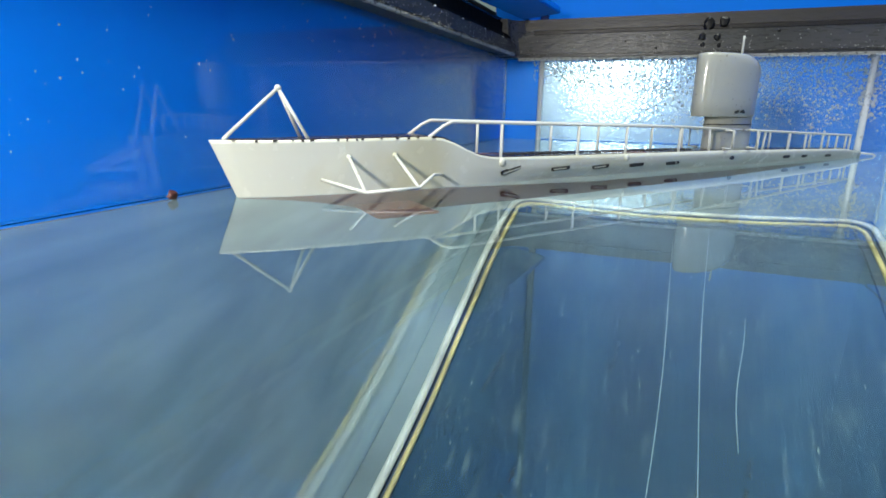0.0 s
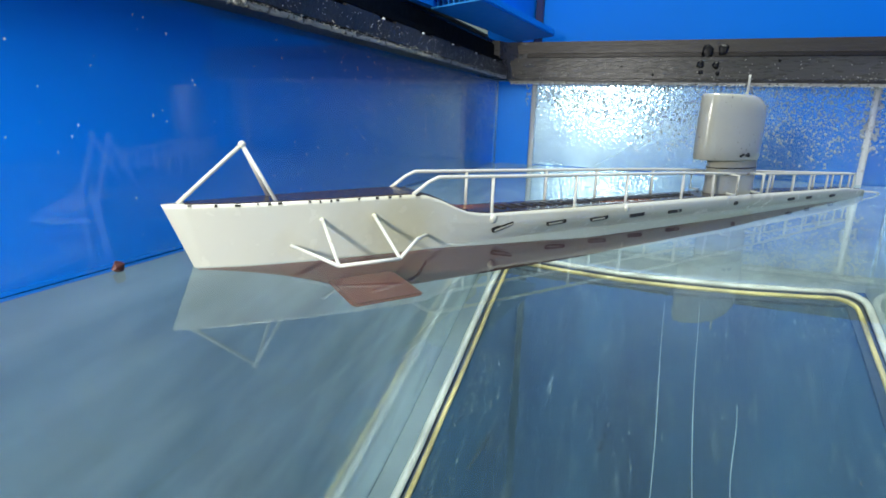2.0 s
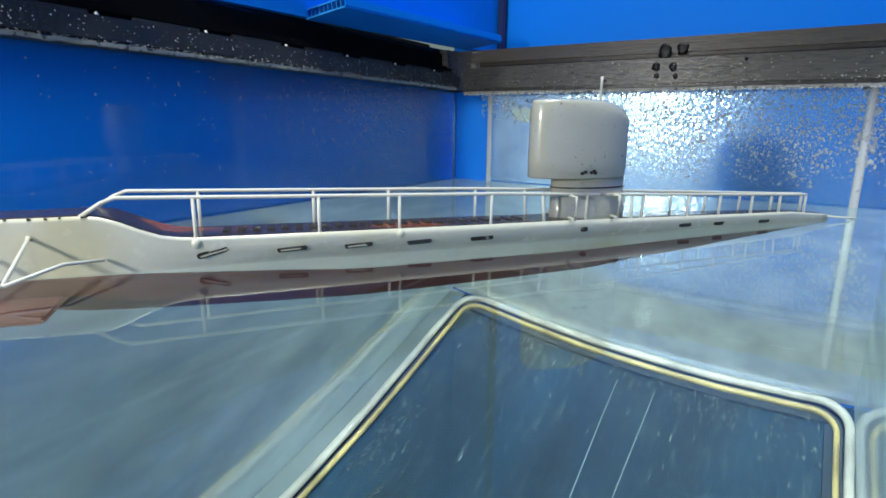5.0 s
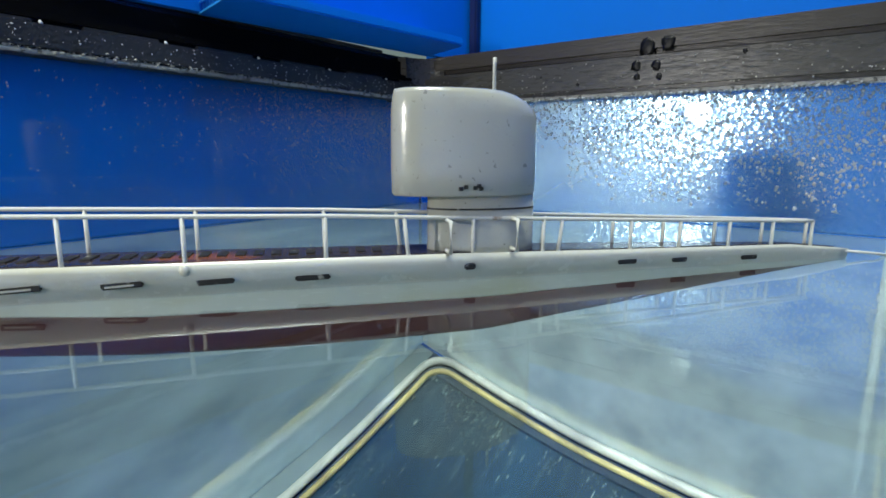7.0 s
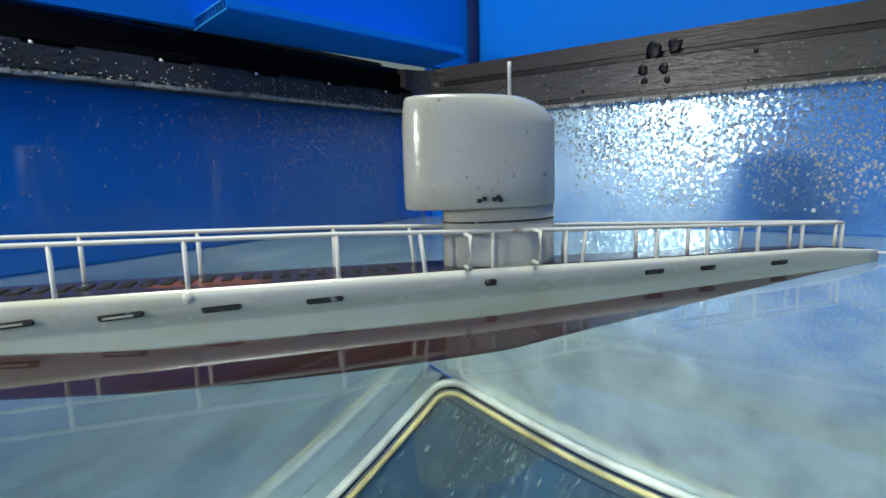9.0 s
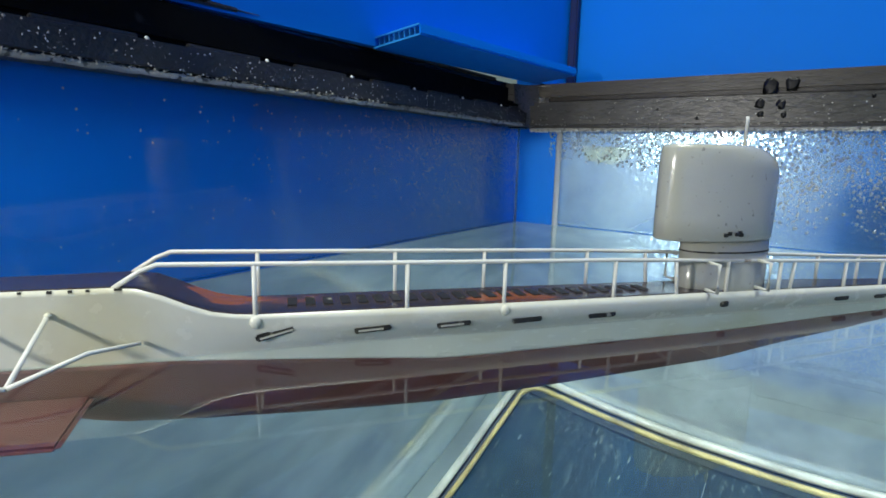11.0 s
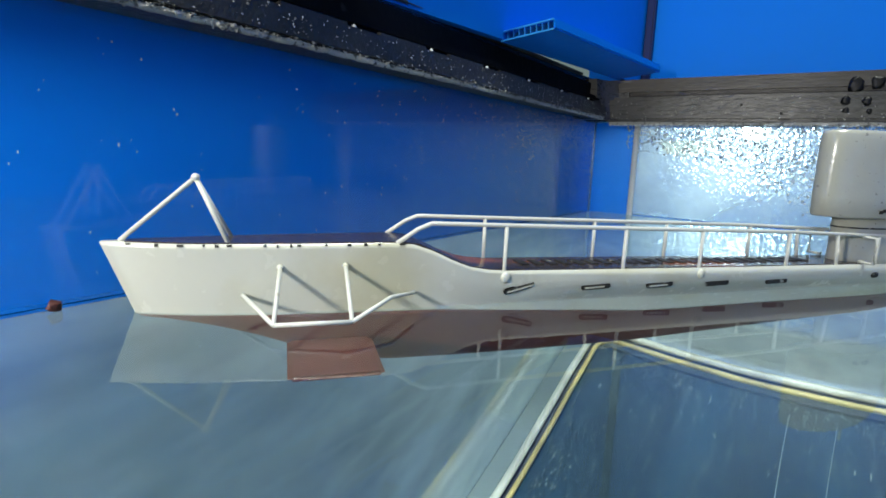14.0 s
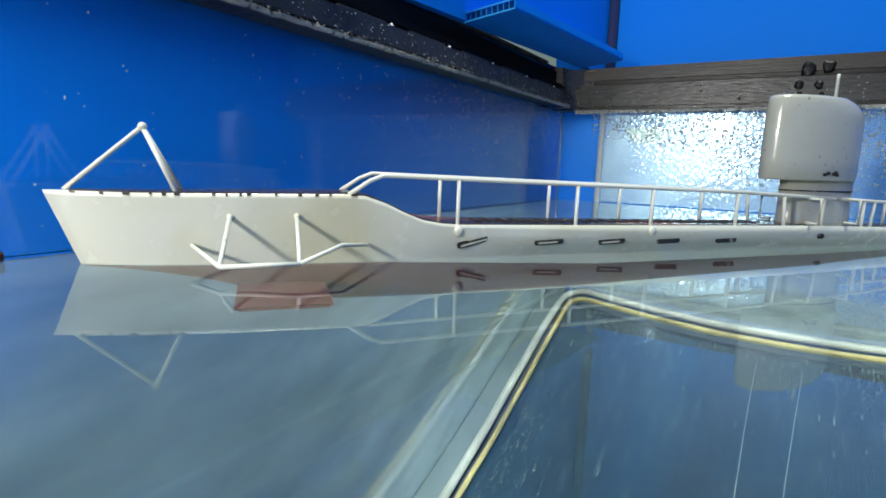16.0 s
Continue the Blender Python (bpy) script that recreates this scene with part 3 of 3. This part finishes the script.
for side in (-1, 1):
    line = [(0.0625, rail_y(0.0625, side), 0.0147), (0.0672, rail_y(0.067, side), 0.0178), (0.0702, rail_y(0.07, side), 0.0190)]
    line += [(s, rail_y(s, side), rail_z(s)) for s in [0.0745 + 0.0074 * i for i in range(32)]] + [(0.3075, rail_y(0.3075, side), rail_z(0.3075))]
    rail = smooth(part("handrail", tube(line, 0.0005), WIRE, sub))
    for s, lean in ((0.0877, 0), (0.119, 0), (0.1417, 0), (0.1705, 0), (0.188, 0.0012), (0.2045, 0), (0.2225, 0), (0.2275, -0.001), (0.247, 0), (0.262, 0), (0.278, 0), (0.293, 0), (0.3075, 0)):
        y = rail_y(s, side)
        smooth(part("post", tube([(s + lean, y, lerp(s, DECK) - 0.0016), (s + lean * 0.6, y, lerp(s, DECK) + 0.002), (s, y, rail_z(s))], 0.00048), WIRE, rail))
    for s in (0.0877, 0.1417):
        bm = bmesh.new()
        bmesh.ops.create_icosphere(bm, subdivisions=2, radius=1, matrix=Matrix.Translation((s, side * (lerp(s, BEAM) - 0.0002), lerp(s, DECK) - 0.0014)) @ Matrix.Diagonal((0.0012, 0.0008, 0.0014, 1)))
        smooth(part("post_weld", bm, WHITE, rail, "blob of cream paint at the post foot"))

# bow planes with their guards
for side in (-1, 1):
    a0, a1 = (0.0384, side * 0.0067, 0.0098), (0.0372, side * 0.0216, 0.0024)
    b0, b1 = (0.0516, side * 0.0073, 0.0100), (0.0511, side * 0.0235, 0.0030)
    for pts, nm in (((a0, a1), "guard_strut"), ((b0, b1), "guard_strut"), ((a1, b1), "guard_bar"), (((0.0310, side * 0.0057, 0.0040), a1), "guard_bar"), ((b1, (0.0600, side * 0.0148, 0.0050), (0.0665, side * 0.0074, 0.0038)), "guard_bar")):
        smooth(part(nm, tube(pts, 0.00044), WIRE, sub))
    for p in (a0, b0):
        bm = bmesh.new()
        bmesh.ops.create_icosphere(bm, subdivisions=2, radius=0.0007, matrix=Matrix.Translation(p))
        smooth(part("strut_foot", bm, WHITE, sub, "blob of cream paint at the strut"))
    b = box(0.0395, 0.0575, 0.005, 0.0240, -0.0195, -0.0175, 0.0009)
    if side < 0:
        bmesh.ops.scale(b, vec=(1, -1, 1), verts=b.verts)
    part("bow_plane", b, PLANE, sub, "red bow plane under water")

# conning tower
def oval(cx, length, width, z, n=36, nose=2.1):
    out = []
    for k in range(n):
        a = 2 * math.pi * k / n
        ca, sa = math.cos(a), math.sin(a)
        out.append((cx + length / 2 * math.copysign(abs(ca) ** (2 / nose), ca), width / 2 * math.copysign(abs(sa) ** (2 / nose), sa), z))
    return out


TX = 0.2040
BX = TX + 0.0042
smooth(part("tower_base", loft([oval(BX, 0.0276, 0.0124, 0.0055), oval(BX, 0.0270, 0.0120, 0.0085), oval(BX, 0.0268, 0.0120, 0.0212)]), TOWERM, sub))
part("tower_joint", loft([oval(BX, 0.0272, 0.0124, 0.0172), oval(BX, 0.0272, 0.0124, 0.0176)]), DARK, sub, "thin dark joint line")
top = [oval(TX, 0.0346, 0.0144, 0.0205), oval(TX, 0.0356, 0.0151, 0.0211)]
for z, l, wd, sh in ((0.026, 0.0358, 0.0153, 0), (0.0386, 0.0356, 0.0153, 0), (0.0406, 0.0346, 0.0151, -0.0004), (0.0424, 0.0324, 0.0146, -0.0013), (0.0437, 0.0298, 0.0139, -0.0024), (0.0446, 0.0268, 0.0130, -0.0036), (0.0449, 0.0235, 0.0110, -0.0040)):
    top.append(oval(TX + sh, l, wd, z))
bridge = smooth(part("tower_bridge", loft(top), TOWERM, sub, "rounded cream bridge overhanging the tower, speckled aft"))
smooth(part("antenna", tube([(TX + 0.007, 0.0, 0.0435), (TX + 0.007, 0.0, 0.0510), (TX + 0.007, 0.0, 0.0525)], 0.00045), WIRE, bridge))
for dx, dz in ((-0.003, 0.0222), (-0.0018, 0.0226), (0.0004, 0.0224), (0.0013, 0.0228), (0.0018, 0.0222)):
    b = box(TX + dx - 0.0005, TX + dx + 0.0004, -0.0080, -0.0074, dz - 0.0003, dz + 0.0006)
    part("scuff", b, DARK, bridge, "small dark chip in the paint")
for side in (-1, 1):
    for s in (TX - 0.006, TX + 0.010):
        smooth(part("step_iron", tube([(s, side * 0.0060, 0.0080), (s, side * 0.0100, 0.0080), (s, side * 0.0100, 0.0152), (s, side * 0.0060, 0.0152)], 0.0005), WIRE, sub))

# stern guard trailing at the waterline
smooth(part("stern_guard", tube([(0.318, 0.0, 0.0024), (0.332, -0.002, 0.001), (0.340, 0.0, -0.0004)], 0.0004), WIRE, sub))


# ---- marks on the base ----
def scratch(name, pts, width, label):
    bm = bmesh.new()
    rows = []
    for i, (x, y) in enumerate(pts):
        wv = width * (0.35 + 0.65 * math.sin(math.pi * (i + 0.5) / len(pts)))
        rows.append((bm.verts.new((x - wv, y, 0)), bm.verts.new((x + wv, y, 0)), bm.verts.new((x, y, 0.0006))))
    for a, b in zip(rows, rows[1:]):
        bm.faces.new((a[0], b[0], b[2], a[2]))
        bm.faces.new((a[2], b[2], b[1], a[1]))
    ob = part(name, bm, SCRATCH)
    ob.location.z = FLOOR + 0.0004
    return tagged(ob, label, "scratch", "scratches on the base")


def dark_mark(name, x, y, dx, dy):
    """A broken line of dark grit pressed into the base."""
    spots = []
    n = int(90 + 1600 * math.hypot(dx, dy))
    for i in range(n):
        f = i / n
        if noise.noise(Vector((f * 7, x * 50, y * 50))) < -0.2:
            continue
        h = rng.uniform(0.0002, 0.0006)
        spots.append(((x + dx * f + rng.gauss(0, 0.0006), y + dy * f + 0.002 * noise.noise(Vector((f * 4, y * 90, 1))) + rng.gauss(0, 0.0004), FLOOR + 0.0003), (h * 1.3, h * 1.6, 0.0003)))
    tagged(grains(name, spots, GRIT), "dark scuffed streak across the tank base", "scuff mark", "dark scuffs on the base")


for x, y0, y1 in ((0.133, -0.25, -0.06), (0.152, -0.27, -0.06), (0.169, -0.2, -0.13)):
    scratch("scratch", [(x + 0.0012 * math.sin(i * 0.4 + x * 90) + 0.0003 * i, y0 + (y1 - y0) * i / 14) for i in range(15)], 0.00022, "long white scratch in the tank base")
for x, y, dx, dy in ((0.065, -0.300, 0.045, 0.016), (0.09, -0.31, 0.04, -0.004), (0.055, -0.295, 0.027, -0.018), (0.070, -0.28, 0.007, 0.05), (0.13, -0.27, 0.018, -0.011), (0.170, -0.23, 0.004, 0.027), (0.05, -0.20, 0.006, 0.027), (0.11, -0.17, 0.003, 0.018)):
    dark_mark("scuff_mark", x, y, dx, dy)
bm = bmesh.new()
for i in range(300):
    x, y = rng.uniform(X0 + 0.01, X1 - 0.01), rng.uniform(Y0 + 0.05, Y1 - 0.006)
    if rng.random() < 0.45:
        y = Y1 - 0.005 - abs(rng.gauss(0, 0.02))
    s = rng.uniform(0.0003, 0.0009)
    bmesh.ops.create_icosphere(bm, subdivisions=1, radius=1, matrix=Matrix.Translation((x, y, FLOOR + 0.0005)) @ Matrix.Diagonal((s * 0.6, s * rng.uniform(0.8, 3.5), s * 0.5, 1)))
tagged(part("sediment_specks", bm, PALEGRIT), "pale specks of sediment scattered over the base", "sediment", kind="stuff")

# grit and lime gathered along the edges of the base
spots, pale = [], []
for i in range(2600):
    if rng.random() < 0.5:
        x, y = X0 + 0.022 + abs(rng.gauss(0, 0.010)), rng.uniform(Y0 + 0.1, Y1 - 0.015)
    else:
        x, y = rng.uniform(X0 + 0.015, X1 - 0.015), Y1 - 0.012 - abs(rng.gauss(0, 0.013))
    if noise.noise(Vector((x * 45, y * 18, 3))) < -0.1:
        continue
    h = rng.uniform(0.0002, 0.0006)
    (spots if rng.random() < 0.7 else pale).append(((x, y, FLOOR + 0.0003), (h, h * rng.uniform(1, 3.5), 0.0003)))
tagged(grains("edge_grit", spots, GRIT), "dark grit gathered along the edges of the base", "grit", kind="stuff")
tagged(grains("lime_grit", pale, PALEGRIT), "pale lime flecks gathered along the edges of the base", "lime flecks", kind="stuff")

# condensation: drops on the end pane and the far stretch of the side pane
_b = bmesh.new()
bmesh.ops.create_icosphere(_b, subdivisions=1, radius=1)
_b.verts.index_update()
DROP_V = np.array([v.co[:] for v in _b.verts])
DROP_F = [[v.index for v in f.verts] for f in _b.faces]
_b.free()
drop_v, drop_f = [], []


def add_drop(p, s, axis):
    base = len(drop_v) * len(DROP_V)
    drop_v.append(DROP_V * ((s, s * 0.6, s * 1.15) if axis == "y" else (s * 0.6, s, s * 1.15)) + np.array(p))
    drop_f.extend([[base + k for k in f] for f in DROP_F])


def drop_mesh(name):
    me = bpy.data.meshes.new(name)
    me.from_pydata(np.concatenate(drop_v).tolist(), [], drop_f)
    me.materials.append(DROP)
    drop_v.clear(), drop_f.clear()
    return smooth(new(name, me))


taken = {}
for i in range(16000):
    x = rng.uniform(X0 + 0.02, X1 - 0.004)
    run = 0.5 + noise.noise(Vector((x * 55, 0, 2)))
    z = RIM - 0.0055 - abs(rng.gauss(0, 0.012 + 0.012 * max(0.0, run)))
    if z < 0.008 or (x < X0 + 0.045 and z < 0.034):
        continue
    if x < 0.105 and z < 0.030 + 0.12 * max(0.0, 0.105 - x) + 0.018 * rng.random():
        continue
    r = 0.00024 + 0.00062 * rng.random() ** 3
    cell = (int(x / 0.0012), int(z / 0.0013))
    if cell in taken:
        continue
    taken[cell] = True
    add_drop((x, Y1 - 0.0002 - 0.6 * r, z), r, "y")
for i in range(90):
    z = rng.uniform(0.02, 0.055)
    add_drop((X1 - 0.016 + rng.uniform(-0.004, 0.004), Y1 - 0.0001, z), rng.uniform(0.0005, 0.0012), "y")
d = drop_mesh("condensation_drops")
d.visible_shadow = False
tagged(d, "fine drops of condensation on the end pane", "water drops", kind="stuff")
for i in range(2600):
    y = Y1 - 0.004 - abs(rng.gauss(0, 0.075))
    z = RIM - 0.005 - abs(rng.gauss(0, 0.028))
    if z < 0.006 or y < Y0 + 0.2:
        continue
    add_drop((X0 + 0.0005, y, z), rng.uniform(0.00010, 0.00030), "x")
for i in range(40):
    add_drop((X0 + 0.0001, rng.uniform(-0.42, -0.1), rng.uniform(0.008, RIM - 0.006)), rng.uniform(0.00012, 0.0003), "x")
d = drop_mesh("mist_drops")
d.visible_shadow = False
tagged(d, "tiny drops of condensation on the side pane", "water drops", kind="stuff")

# flake of red paint afloat by the side pane
bm = bmesh.new()
bmesh.ops.create_icosphere(bm, subdivisions=2, radius=1, matrix=Matrix.Translation((X0 + 0.0030, -0.345, 0.0012)) @ Matrix.Diagonal((0.0008, 0.0013, 0.0013, 1)))
for v in bm.verts:
    v.co += 0.0006 * Vector((noise.noise(v.co * 900), noise.noise(v.co * 700), noise.noise(v.co * 800)))
tagged(part("paint_flake", bm, RED), "small flake of red paint afloat by the glass", "paint flake")

# white specks added for the sparkle of drops on the side pane
bm = bmesh.new()
for i in range(120):
    sz = rng.uniform(0.00008, 0.00026)
    bmesh.ops.create_icosphere(bm, subdivisions=1, radius=1, matrix=Matrix.Translation((X0 + 0.0002, rng.uniform(-0.42, -0.10), rng.uniform(0.006, RIM - 0.005))) @ Matrix.Diagonal((sz * 0.3, sz * rng.uniform(0.6, 1.2), sz * rng.uniform(0.8, 2.2), 1)))
tagged(part("sparkle_specks", bm, SPECK), "white specks painted for the sparkle of drops on the side pane", "lime specks", kind="stuff")

# chipped paint along the edge of the raised foredeck
for side in (-1, 1):
    s0 = 0.010
    while s0 < 0.066:
        ln = rng.uniform(0.0003, 0.0013)
        zc, wc = lerp(s0, DECK), lerp(s0, BEAM)
        sl = math.degrees(math.atan((lerp(s0 + 0.004, BEAM) - lerp(max(0, s0 - 0.004), BEAM)) / 0.008))
        b = box(-ln / 2, ln / 2, -0.00025, 0.00015, -0.00022 - 0.0003 * rng.random(), 0.0001)
        bmesh.ops.transform(b, matrix=pose(s0, side * (wc - 0.00005), zc, 0, 0, side * sl), verts=b.verts)
        part("paint_chip", b, DARK, sub)
        s0 += ln + rng.uniform(0.0008, 0.006)
